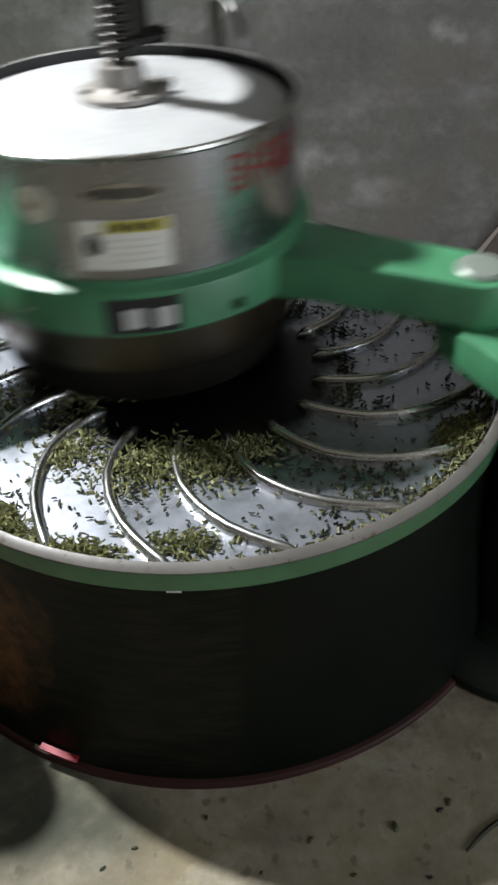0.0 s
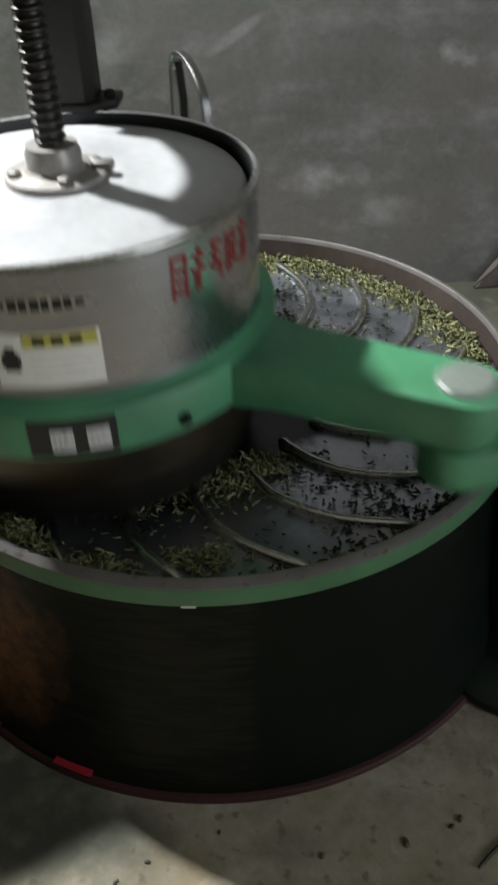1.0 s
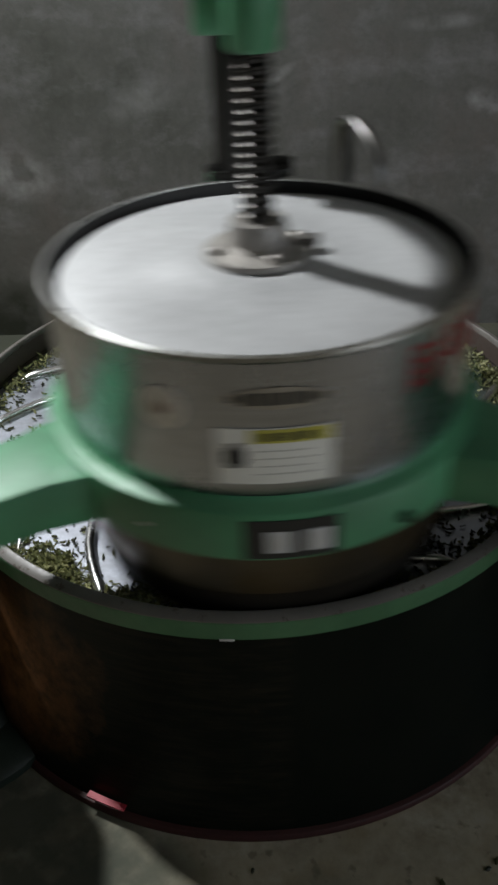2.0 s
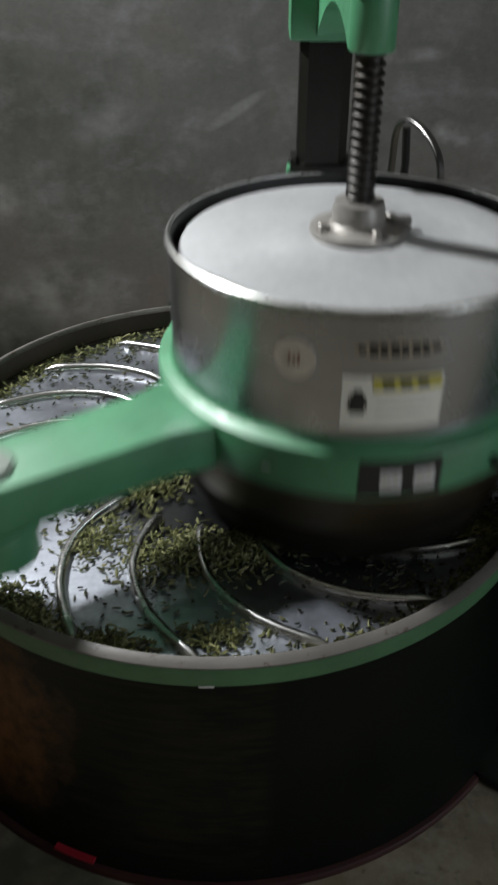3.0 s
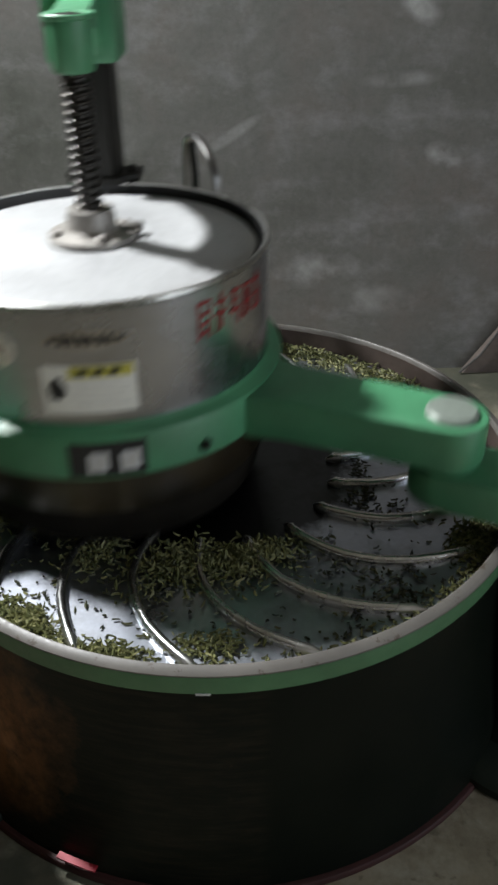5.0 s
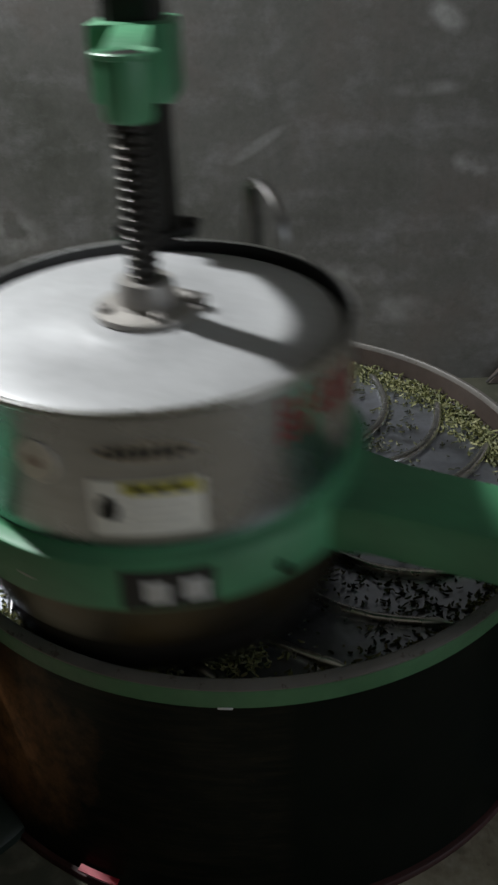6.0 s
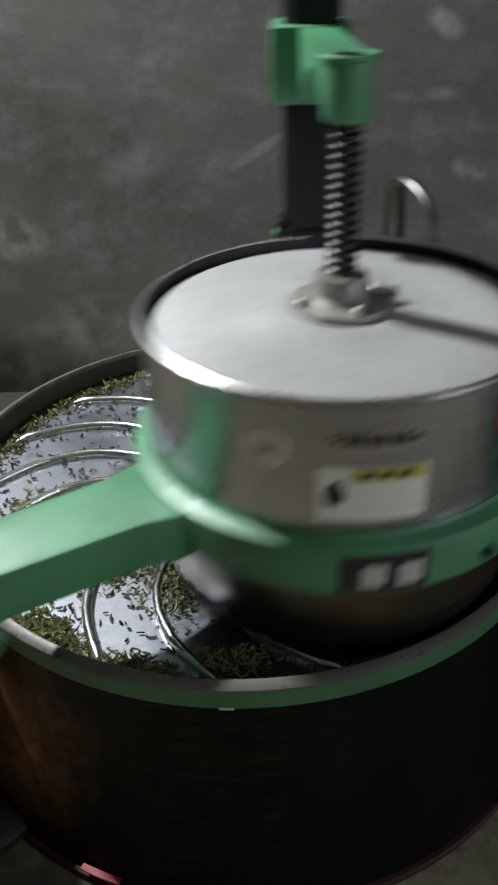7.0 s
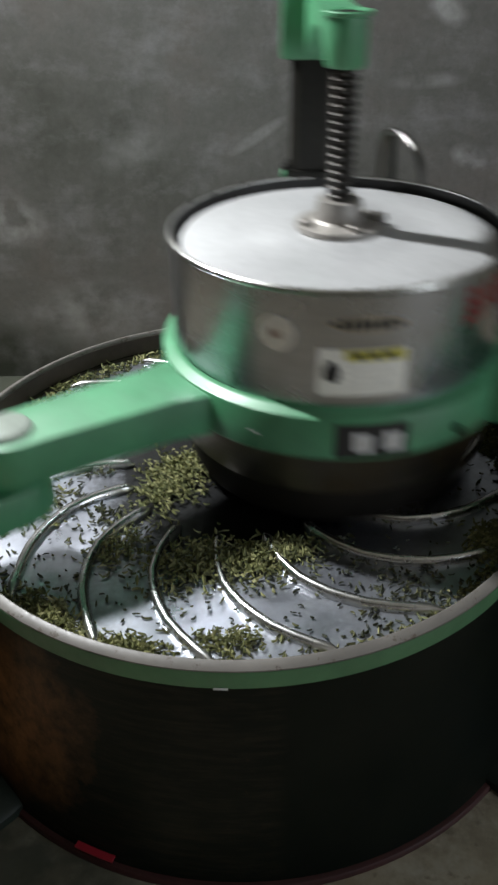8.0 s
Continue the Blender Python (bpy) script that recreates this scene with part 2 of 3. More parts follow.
M_BOARD = plain("brown_board", (0.15, 0.12, 0.105), 0.7, vary=0.4, scale=20)
M_WOODEDGE = plain("grey_board_edge", (0.08, 0.075, 0.07), 0.7, vary=0.3)
M_LEG = plain("dark_green_leg", (0.014, 0.021, 0.016), 0.4, vary=0.4, spec=0.3)
# Tones of the unseen ceiling and walls, set for bounce light
M_CEIL = plain("bounce_ceiling", (0.80, 0.77, 0.68), 0.9)
M_ROOM = plain("unseen_room_wall", (0.15, 0.13, 0.10), 0.9)


def tea_material():
    m, nt, b = mat_base("tea_leaf", 0.6)
    gi = nt.nodes.new("ShaderNodeNewGeometry")
    c = ramp(nt, gi.outputs["Random Per Island"], [(0.0, (0.035, 0.042, 0.016)), (0.35, (0.10, 0.115, 0.04)),
                                                   (0.7, (0.20, 0.205, 0.075)), (1.0, (0.40, 0.385, 0.20))])
    nt.links.new(mix(nt, 0.3, c, ramp(nt, noise_tex(nt, 300), [(0.3, (0.06, 0.07, 0.022)), (0.7, (0.25, 0.245, 0.10))])), b.inputs["Base Color"])
    return m


def dark_tea_material():
    m, nt, b = mat_base("wet_tea_leaf", 0.5)
    gi = nt.nodes.new("ShaderNodeNewGeometry")
    nt.links.new(ramp(nt, gi.outputs["Random Per Island"], [(0.0, (0.012, 0.014, 0.008)), (0.6, (0.04, 0.045, 0.02)), (1.0, (0.12, 0.12, 0.05))]),
                 b.inputs["Base Color"])
    return m


M_TEA, M_TEADARK = tea_material(), dark_tea_material()


# ---- mesh helpers ----
def finish(bm, smooth=35):
    bmesh.ops.recalc_face_normals(bm, faces=bm.faces)
    for f in bm.faces:
        f.smooth = True
    for e in bm.edges:
        if len(e.link_faces) == 2 and e.calc_face_angle(0) > radians(smooth):
            e.smooth = False


def mesh_of(name, bm, material, smooth=35):
    finish(bm, smooth)
    me = bpy.data.meshes.new(name)
    bm.to_mesh(me)
    bm.free()
    me.materials.append(material)
    return me


def part(name, bm, material, parent=None, label="", smooth=35, m=None):
    ob = new(name, mesh_of(name, bm, material, smooth))
    if m is not None:
        ob.matrix_basis = m
    if parent is not None:
        ob.parent = parent
    return tagged(ob, label) if label else ob


def lathe(profile, seg=128, closed=True):
    """Turns (radius, z) pairs round the z axis; closed joins last to first."""
    bm = bmesh.new()
    rings = [[bm.verts.new((r * math.cos(2 * math.pi * i / seg), r * math.sin(2 * math.pi * i / seg), z)) for i in range(seg)] if r > 1e-6
             else [bm.verts.new((0, 0, z))] for r, z in profile]
    n = len(rings)
    for k in range(n if closed else n - 1):
        a, b = rings[k], rings[(k + 1) % n]
        for i in range(seg):
            j = (i + 1) % seg
            if len(a) == 1 and len(b) == 1:
                break
            if len(a) == 1:
                bm.faces.new((a[0], b[i], b[j]))
            elif len(b) == 1:
                bm.faces.new((a[i], b[0], a[j]))
            else:
                bm.faces.new((a[i], b[i], b[j], a[j]))
    return bm


def box(cx, cy, cz, sx, sy, sz, bevel=0.0):
    bm = bmesh.new()
    bmesh.ops.create_cube(bm, size=1, matrix=Matrix.Translation((cx, cy, cz)) @ Matrix.Diagonal((sx, sy, sz, 1)))
    if bevel:
        bmesh.ops.bevel(bm, geom=bm.edges[:], offset=bevel, segments=2, affect="EDGES", profile=0.6)
    return bm


def tube(path, radius, seg=10, flat=1.0, taper=None):
    """A round bar along a path, with closed rounded ends; flat squeezes its height."""
    bm = bmesh.new()
    pts = [Vector(p) for p in path]
    rings = []
    for i, p in enumerate(pts):
        d = (pts[min(i + 1, len(pts) - 1)] - pts[max(i - 1, 0)]).normalized()
        up = Vector((0, 0, 1)) if abs(d.z) < 0.95 else Vector((0, 1, 0))
        s = d.cross(up).normalized()
        u = s.cross(d).normalized()
        r = radius * (taper(i / (len(pts) - 1)) if taper else 1.0)
        rings.append([bm.verts.new(p + r * (math.cos(a) * s + flat * math.sin(a) * u)) for a in (2 * math.pi * k / seg for k in range(seg))])
    for a, b in zip(rings, rings[1:]):
        for k in range(seg):
            bm.faces.new((a[k], b[k], b[(k + 1) % seg], a[(k + 1) % seg]))
    bm.faces.new(rings[0][::-1])
    bm.faces.new(rings[-1])
    return bm


def prism(outline, z0, z1, bevel=0.0):
    bm = bmesh.new()
    low = [bm.verts.new((x, y, z0)) for x, y in outline]
    f = bm.faces.new(low)
    top = bmesh.ops.extrude_face_region(bm, geom=[f])
    for v in top["geom"]:
        if isinstance(v, bmesh.types.BMVert):
            v.co.z = z1
    if bevel:
        bmesh.ops.recalc_face_normals(bm, faces=bm.faces)
        edges = [e for e in bm.edges if len(e.link_faces) == 2 and e.calc_face_angle(0) > radians(50)]
        bmesh.ops.bevel(bm, geom=edges, offset=bevel, segments=2, affect="EDGES", profile=0.6)
    return bm


def merge(*bms):
    out = bmesh.new()
    for b in bms:
        me = bpy.data.meshes.new("piece")
        b.to_mesh(me)
        out.from_mesh(me)
        bpy.data.meshes.remove(me)
        b.free()
    return out


def curved_patch(radius, a0, a1, z0, z1, thick=0.0008, seg=14, shape=None):
    """A sheet wrapped on a drum between two bearings in degrees; shape(s) gives low and high shares of its height."""
    bm = bmesh.new()
    cols = []
    for i in range(seg + 1):
        s = i / seg
        a = radians(a0 + (a1 - a0) * s)
        lo, hi = shape(s) if shape else (0.0, 1.0)
        zl, zh = z0 + (z1 - z0) * lo, z0 + (z1 - z0) * hi
        cols.append([bm.verts.new((r * math.cos(a), r * math.sin(a), z)) for r, z in
                     ((radius, zl), (radius + thick, zl), (radius + thick, zh), (radius, zh))])
    for p, q in zip(cols, cols[1:]):
        for k in range(4):
            bm.faces.new((p[k], q[k], q[(k + 1) % 4], p[(k + 1) % 4]))
    bm.faces.new(cols[0])
    bm.faces.new(cols[-1][::-1])
    return bm


def disc_patch(radius, a, z, r, thick=0.0012, seg=28):
    """A round sticker wrapped on a drum."""
    bm = bmesh.new()
    ring = []
    for depth in (0.0, thick):
        ring.append([bm.verts.new(((radius + depth) * math.cos(radians(a) + r * math.cos(w) / radius),
                                   (radius + depth) * math.sin(radians(a) + r * math.cos(w) / radius), z + r * math.sin(w)))
                     for w in (2 * math.pi * k / seg for k in range(seg))])
    for k in range(seg):
        bm.faces.new((ring[0][k], ring[0][(k + 1) % seg], ring[1][(k + 1) % seg], ring[1][k]))
    bm.faces.new(ring[1])
    return bm


# ---- the room ----
def wall_with_hole(name, length, z0, z1, hole, material, at, label):
    """A wall along local x with one opening (x0, x1, z0, z1), built of four blocks joined."""
    x0, x1, h0, h1 = hole
    d = 0.2
    bms = [box((-length / 2 + x0) / 2, d / 2, (z0 + z1) / 2, x0 + length / 2, d, z1 - z0),
           box((length / 2 + x1) / 2, d / 2, (z0 + z1) / 2, length / 2 - x1, d, z1 - z0),
           box((x0 + x1) / 2, d / 2, (z1 + h1) / 2, x1 - x0, d, z1 - h1)]
    if h0 > z0 + 0.01:
        bms.append(box((x0 + x1) / 2, d / 2, (z0 + h0) / 2, x1 - x0, d, h0 - z0))
    ob = part(name, merge(*bms), material, m=at)
    return tagged(ob, label, "wall", kind="structure")


CEIL = 2.6
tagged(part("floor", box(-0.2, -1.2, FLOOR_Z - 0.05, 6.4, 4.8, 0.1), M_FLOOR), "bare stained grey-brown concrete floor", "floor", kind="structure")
tagged(part("wall_north", box(0, 0.1, (CEIL + FLOOR_Z) / 2, 6.4, 0.2, CEIL - FLOOR_Z), M_WALL, m=pose(0, 0.9, 0, 0, 0, 3.43)), "grey trowelled cement plaster wall with pale smears", "wall", kind="structure")
# East, west and south walls and ceiling: unseen, added to shape bounce light
wall_with_hole("wall_east", 5.2, FLOOR_Z, CEIL, (0.12, 1.28, FLOOR_Z, 2.0), M_ROOM, pose(2.7, -1.2, 0, 0, 0, -90) , "unseen added wall with an open doorway")
tagged(part("wall_west", box(-3.1, -1.2, (CEIL + FLOOR_Z) / 2, 0.2, 5.2, CEIL - FLOOR_Z), M_ROOM), "unseen plain wall added to enclose the light", "wall", kind="structure")
tagged(part("wall_south", box(-0.2, -3.6, (CEIL + FLOOR_Z) / 2, 6.4, 0.2, CEIL - FLOOR_Z), M_ROOM), "unseen plain wall added to enclose the light", "wall", kind="structure")
tagged(part("ceiling", box(-0.2, -1.2, CEIL + 0.05, 6.6, 5.4, 0.1), M_CEIL), "unseen plain ceiling added to bounce light", "ceiling", kind="structure")


# ---- the rolling table: base, pan and legs ----
table = tagged(new("tea_rolling_table"), "tea rolling machine base, ribbed steel pan, green rim, on concrete floor", "machine")
ORBIT = (0.0008, -0.0345)
CRANK = 0.1742
ARMS = (-21.5, 97.5, 214.6)
ARM_LEN = 0.504

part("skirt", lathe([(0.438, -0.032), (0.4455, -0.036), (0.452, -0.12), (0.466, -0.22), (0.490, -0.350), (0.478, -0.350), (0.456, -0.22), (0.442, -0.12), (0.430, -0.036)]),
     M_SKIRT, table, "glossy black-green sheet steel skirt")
part("base_flange", lathe([(0.478, -0.350), (0.490, -0.3495), (0.496, -0.351), (0.498, -0.354), (0.498, FLOOR_Z), (0.478, FLOOR_Z)]), M_REDBASE, table, "dark red painted base flange")
part("rim", lathe([(0.434, -0.006), (0.436, 0.0003), (0.4375, 0.0016), (0.440, 0.0014), (0.4478, -0.0022), (0.4497, -0.0036), (0.4497, -0.0055), (0.440, -0.0065)]), M_RIM, table, "worn pale metal rim")
part("rim_band", lathe([(0.440, -0.0065), (0.4500, -0.0057), (0.4505, -0.008), (0.4500, -0.031), (0.447, -0.033), (0.438, -0.033)]), M_BAND, table, "green painted band with chipped edge")
part("inner_wall", lathe([(0.433, -0.006), (0.440, -0.0064), (0.438, -0.052), (0.428, -0.052), (0.430, -0.04)]), M_INNER, table, "tea-stained brown inner wall")
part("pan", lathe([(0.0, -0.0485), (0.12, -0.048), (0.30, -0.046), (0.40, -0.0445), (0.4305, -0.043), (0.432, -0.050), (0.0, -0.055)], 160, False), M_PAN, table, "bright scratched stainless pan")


def rib_mesh():
    ctrl = [(0.410, 0.0), (0.386, -4.2), (0.346, -11.4), (0.308, -17.2), (0.270, -22.0), (0.230, -25.2), (0.192, -27.0), (0.168, -27.2)]
    path = []
    for k in range(len(ctrl) - 1):
        for s in (0, 0.5):
            r, a = (ctrl[k][i] * (1 - s) + ctrl[k + 1][i] * s for i in (0, 1))
            path.append((r * math.cos(radians(a)), r * math.sin(radians(a)), -0.0445 + 0.001))
    r, a = ctrl[-1]
    path.append((r * math.cos(radians(a)), r * math.sin(radians(a)), -0.0435))
    return mesh_of("rib", tube(path, 0.0078, 12, 1.35, lambda s: 0.25 + 0.75 * min(1, s / 0.06, (1 - s) / 0.06)), M_RIB, 60)


rib_data = rib_mesh()
for k in range(17):
    rib = new("rib", rib_data)
    rib.parent = table
    rib.matrix_basis = pose(0, 0, 0, 0, 0, -89.4 - 0.6 + 360 / 17 * k)

part("paint_chip", box(0.006, -0.4495, -0.0315, 0.017, 0.003, 0.003, 0.001), M_WHITE, table, "pale chip on the band edge")
red = curved_patch(0.4905, -113, -106.5, -0.337, -0.334, 0.009, 10)
part("red_tape", red, M_RED, table, "scrap of bright red film")


def leg(x, y):
    body = part("leg", lathe([(0.0, FLOOR_Z), (0.072, FLOOR_Z), (0.072, -0.03), (0.06, -0.004), (0.03, 0.006), (0.03, 0.03), (0.0, 0.03)], 40, False), M_LEG, table, "dark green tubular leg", m=pose(x, y, 0))
    part("foot", lathe([(0.07, FLOOR_Z), (0.148, FLOOR_Z), (0.153, FLOOR_Z + 0.006), (0.152, FLOOR_Z + 0.018), (0.142, FLOOR_Z + 0.027), (0.09, FLOOR_Z + 0.036), (0.0735, FLOOR_Z + 0.06), (0.07, FLOOR_Z + 0.06)], 48), M_LEG, body)
    for w in (20, 140, 260):
        part("foot_bolt", lathe([(0, FLOOR_Z + 0.02), (0.009, FLOOR_Z + 0.02), (0.009, FLOOR_Z + 0.042), (0.006, FLOOR_Z + 0.045), (0, FLOOR_Z + 0.045)], 6, False), M_BOLT, body,
             m=pose(0.118 * math.cos(radians(w)), 0.118 * math.sin(radians(w)), 0))
    return body


AXES = [(ORBIT[0] + ARM_LEN * math.cos(radians(a)), ORBIT[1] + ARM_LEN * math.sin(radians(a))) for a in ARMS]
CRANKS = []
for x, y in AXES:
    leg(x, y)
    n = 14
    o = [(0.052 * math.cos(radians(90 + 180 * i / n)), 0.052 * math.sin(radians(90 + 180 * i / n))) for i in range(n + 1)]
    o += [(CRANK + 0.046 * math.cos(radians(-90 + 180 * i / n)), 0.046 * math.sin(radians(-90 + 180 * i / n))) for i in range(n + 1)]
    crank = part("crank", prism(o, 0.034, 0.088, 0.006), M_GREEN, table, "green cast crank arm")
    part("crank_cap", lathe([(0, 0.087), (0.03, 0.087), (0.03, 0.096), (0.026, 0.1), (0, 0.102)], 32, False), M_BOLT, crank)
    CRANKS.append((crank, x, y))


# ---- the rolling drum that circles over the pan ----
drum = tagged(new("rolling_drum"), "stainless steel tea drum in green three-armed ring with screw press", "machine")
RD = 0.2355
wall = part("drum_wall", lathe([(RD, 0.14), (RD, 0.318), (RD - 0.0035, 0.318), (RD - 0.0035, 0.14)]), M_DRUM, drum, "brushed stainless drum wall")
part("drum_lip", lathe([(RD - 0.004, 0.316), (RD + 0.001, 0.316), (RD + 0.003, 0.319), (RD + 0.0025, 0.323), (RD, 0.3245), (RD - 0.0035, 0.3235)]), M_LIP, wall)
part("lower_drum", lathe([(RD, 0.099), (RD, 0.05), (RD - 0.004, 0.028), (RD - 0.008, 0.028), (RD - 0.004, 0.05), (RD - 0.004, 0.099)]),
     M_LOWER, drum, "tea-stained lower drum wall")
# Lowest band of the drum, near-black all round
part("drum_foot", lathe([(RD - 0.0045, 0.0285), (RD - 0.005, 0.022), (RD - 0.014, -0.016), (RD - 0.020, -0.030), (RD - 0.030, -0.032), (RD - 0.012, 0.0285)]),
     M_DRUMFOOT, drum, "near-black drum foot")
# Black lining stands in for the shade in the gap round the lid
part("inner_gap_shade", lathe([(RD - 0.0036, 0.25), (RD - 0.0036, 0.3222), (RD - 0.0046, 0.3215), (RD - 0.0046, 0.25)]), M_GAP, wall, "black lining that paints the shade in the lid gap")
lid = part("lid", lathe([(0.0, 0.310), (0.06, 0.310), (0.085, 0.3095), (0.088, 0.308), (0.15, 0.3065), (0.208, 0.3035), (0.219, 0.301), (0.2225, 0.296), (0.2225, 0.286), (0.0, 0.286)], 128, False),
           M_LID, drum, "satin white pressing lid", m=pose(0, 0, 0.009))
nut = part("press_nut", lathe([(0.0, 0.309), (0.058, 0.309), (0.060, 0.312), (0.059, 0.318), (0.036, 0.321), (0.0325, 0.325), (0.0325, 0.341), (0.030, 0.346), (0.030, 0.350), (0.0, 0.350)], 40, False), M_NUT, lid, "worn pale nut and flange")
for w in (25, 115, 205, 295):
    part("flange_bolt", lathe([(0, 0.316), (0.008, 0.316), (0.008, 0.325), (0.005, 0.327), (0, 0.327)], 6, False), M_BOLT, lid, m=pose(0.048 * math.cos(radians(w)), 0.048 * math.sin(radians(w)), 0))
part("locking_lug", box(0.054, 0.010, 0.3205, 0.026, 0.018, 0.013, 0.004), M_BOLT, lid)


def screw_mesh():
    """A square-threaded spindle."""
    prof, z, pitch = [(0.0, 0.36)], 0.36, 0.0105
    while z < 0.590:
        prof += [(0.0142, z), (0.0142, z + pitch * 0.3), (0.0178, z + pitch * 0.52), (0.0180, z + pitch * 0.74)]
        z += pitch
    prof.append((0.0, z))
    bm = lathe(prof, 28, False)
    for v in bm.verts:
        r = math.hypot(v.co.x, v.co.y)
        if r > 1e-4 and 0.36 < v.co.z < 0.588:
            v.co.z += pitch * (math.atan2(v.co.y, v.co.x) / (2 * math.pi)) * 0.6
    return bm


part("press_screw", screw_mesh(), M_SCREW, drum, "oiled black screw spindle", smooth=40)

# ring and arms
ring = part("ring", lathe([(RD + 0.001, 0.096), (0.251, 0.096), (0.2555, 0.101), (0.2555, 0.1555), (0.2545, 0.1585), (0.252, 0.160), (0.241, 0.1625), (0.2385, 0.165), (RD + 0.001, 0.168)]), M_GREEN, drum, "green painted cast ring")


def arm_outline(length, w0, w1, start=0.232):
    n = 12
    pts = [(start, -w0 - 0.012), (start + 0.05, -w0)]
    pts += [(length + w1 * math.cos(radians(-90 + 180 * i / n)), w1 * math.sin(radians(-90 + 180 * i / n))) for i in range(n + 1)]
    pts += [(start + 0.05, w0), (start, w0 + 0.012)]
    return pts


for a in ARMS:
    arm = part("arm", prism(arm_outline(ARM_LEN, 0.052, 0.047, 0.2455), 0.094, 0.1555, 0.006), M_GREEN, drum, "green cast arm", m=pose(0, 0, 0, 0, 0, a))
    part("pivot_cap", lathe([(0, 0.152), (0.034, 0.152), (0.034, 0.159), (0.030, 0.163), (0.012, 0.1645), (0, 0.1645)], 36, False), M_CAP, arm, "worn steel pivot cap", m=pose(ARM_LEN, 0, 0))
    part("pivot_boss", lathe([(0, 0.0885), (0.042, 0.0885), (0.044, 0.095), (0, 0.095)], 36, False), M_GREEN, arm, m=pose(ARM_LEN, 0, 0))

# column behind the drum, its bracket and the handle
CX, CY = -0.035, 0.268
part("column_socket", box(CX, CY, 0.235, 0.10, 0.04, 0.18, 0.006), M_GREEN, drum, "green column socket on the arm")
plate = part("column_plate", prism([(CX - 0.045, CY - 0.036), (CX + 0.03, CY - 0.042), (CX + 0.066, CY - 0.02), (CX + 0.066, CY + 0.03), (CX - 0.045, CY + 0.04)], 0.322, 0.334, 0.003), M_COLUMN, drum, "dark bolted plate")
for dx, dy in ((-0.041, -0.028), (0.052, 0.0)):
    part("plate_bolt", lathe([(0, 0.334), (0.008, 0.334), (0.008, 0.340), (0.005, 0.343), (0, 0.343)], 6, False), M_COLUMN, plate, m=pose(CX + dx, CY + dy, 0))
part("column", prism([(CX + 0.036 * sx + ex, CY + 0.036 * sy + ey) for sx, sy, ex, ey in
                      ((1, 1, 0, -0.012), (1, 1, -0.012, 0), (-1, 1, 0.012, 0), (-1, 1, 0, -0.012), (-1, -1, 0, 0.012), (-1, -1, 0.012, 0), (1, -1, -0.012, 0), (1, -1, 0, 0.012))], 0.333, 0.95, 0.002),
     M_COLUMN, drum, "blackened square steel column")
bracket = part("bracket", lathe([(0.0186, 0.528), (0.024, 0.526), (0.0262, 0.530), (0.0262, 0.5835), (0.0305, 0.5855), (0.0310, 0.5895), (0.029, 0.591), (0.0186, 0.589)], 40), M_GREEN, drum, "green cast press bracket")
part("bracket_clamp", prism([(CX - 0.052, CY - 0.054), (CX + 0.052, CY - 0.054), (CX + 0.052, CY + 0.052), (CX - 0.052, CY + 0.052)], 0.500, 0.592, 0.008), M_GREEN, bracket)
web = bmesh.new()
dirv = Vector((CX, CY, 0)).normalized()
side = Vector((-dirv.y, dirv.x, 0))
L = Vector((CX, CY, 0)).length
rows = []
N = 14
for i in range(N + 1):
    s = i / N
    d = 0.0215 + (L - 0.0215 - 0.05) * s
    top = 0.590
    low = 0.524 - 0.018 * s + 0.046 * math.sin(math.pi * min(1, max(0, s))) ** 0.8
    hw = 0.022
    rows.append([web.verts.new(dirv * d + side * w + Vector((0, 0, z))) for w, z in ((-hw, low), (hw, low), (hw, top), (-hw, top))])
for p, q in zip(rows, rows[1:]):
    for k in range(4):
        web.faces.new((p[k], q[k], q[(k + 1) % 4], p[(k + 1) % 4]))
web.faces.new(rows[0])
web.faces.new(rows[-1][::-1])
bmesh.ops.bevel(web, geom=[e for e in web.edges if len(e.link_faces) == 2 and e.calc_face_angle(0) > radians(60)], offset=0.005, segments=2, affect="EDGES")
part("bracket_web", web, M_GREEN, bracket)

def strap(path, wide, half_w, half_t):
    """A flat bar bent along a path; wide is the direction of its width."""
    bm = bmesh.new()
    pts, wide, rings = [Vector(p) for p in path], Vector(wide).normalized(), []
    for i, p in enumerate(pts):
        d = (pts[min(i + 1, len(pts) - 1)] - pts[max(i - 1, 0)]).normalized()
        nrm = d.cross(wide).normalized()
        rings.append([bm.verts.new(p + wide * half_w * a + nrm * half_t * b) for a, b in ((-1, -0.5), (-0.8, -1), (0.8, -1), (1, -0.5), (1, 0.5), (0.8, 1), (-0.8, 1), (-1, 0.5))])
    for a, b in zip(rings, rings[1:]):
        for k in range(8):
            bm.faces.new((a[k], b[k], b[(k + 1) % 8], a[(k + 1) % 8]))
    bm.faces.new(rings[0][::-1])
    bm.faces.new(rings[-1])
    return bm


h = [(0.121 - 0.030 * math.cos(math.pi * i / 24), 0.342 + 0.056 * math.cos(math.pi * i / 24), 0.296 + 0.070 * math.sin(math.pi * (i / 24) ** 0.72) ** 0.85) for i in range(25)]
h = [(0.088, 0.400, 0.145), (0.0895, 0.399, 0.24)] + h + [(0.151, 0.284, 0.24), (0.152, 0.283, 0.145)]
part("handle_stay", box(0.105, 0.315, 0.125, 0.12, 0.20, 0.014, 0.003), M_GREEN, drum, "green lug behind the ring")
handle = part("drum_handle", strap(h, (0.82, 0.57, 0), 0.0065, 0.003), M_CHROME, drum, "bright bent steel strap handle")
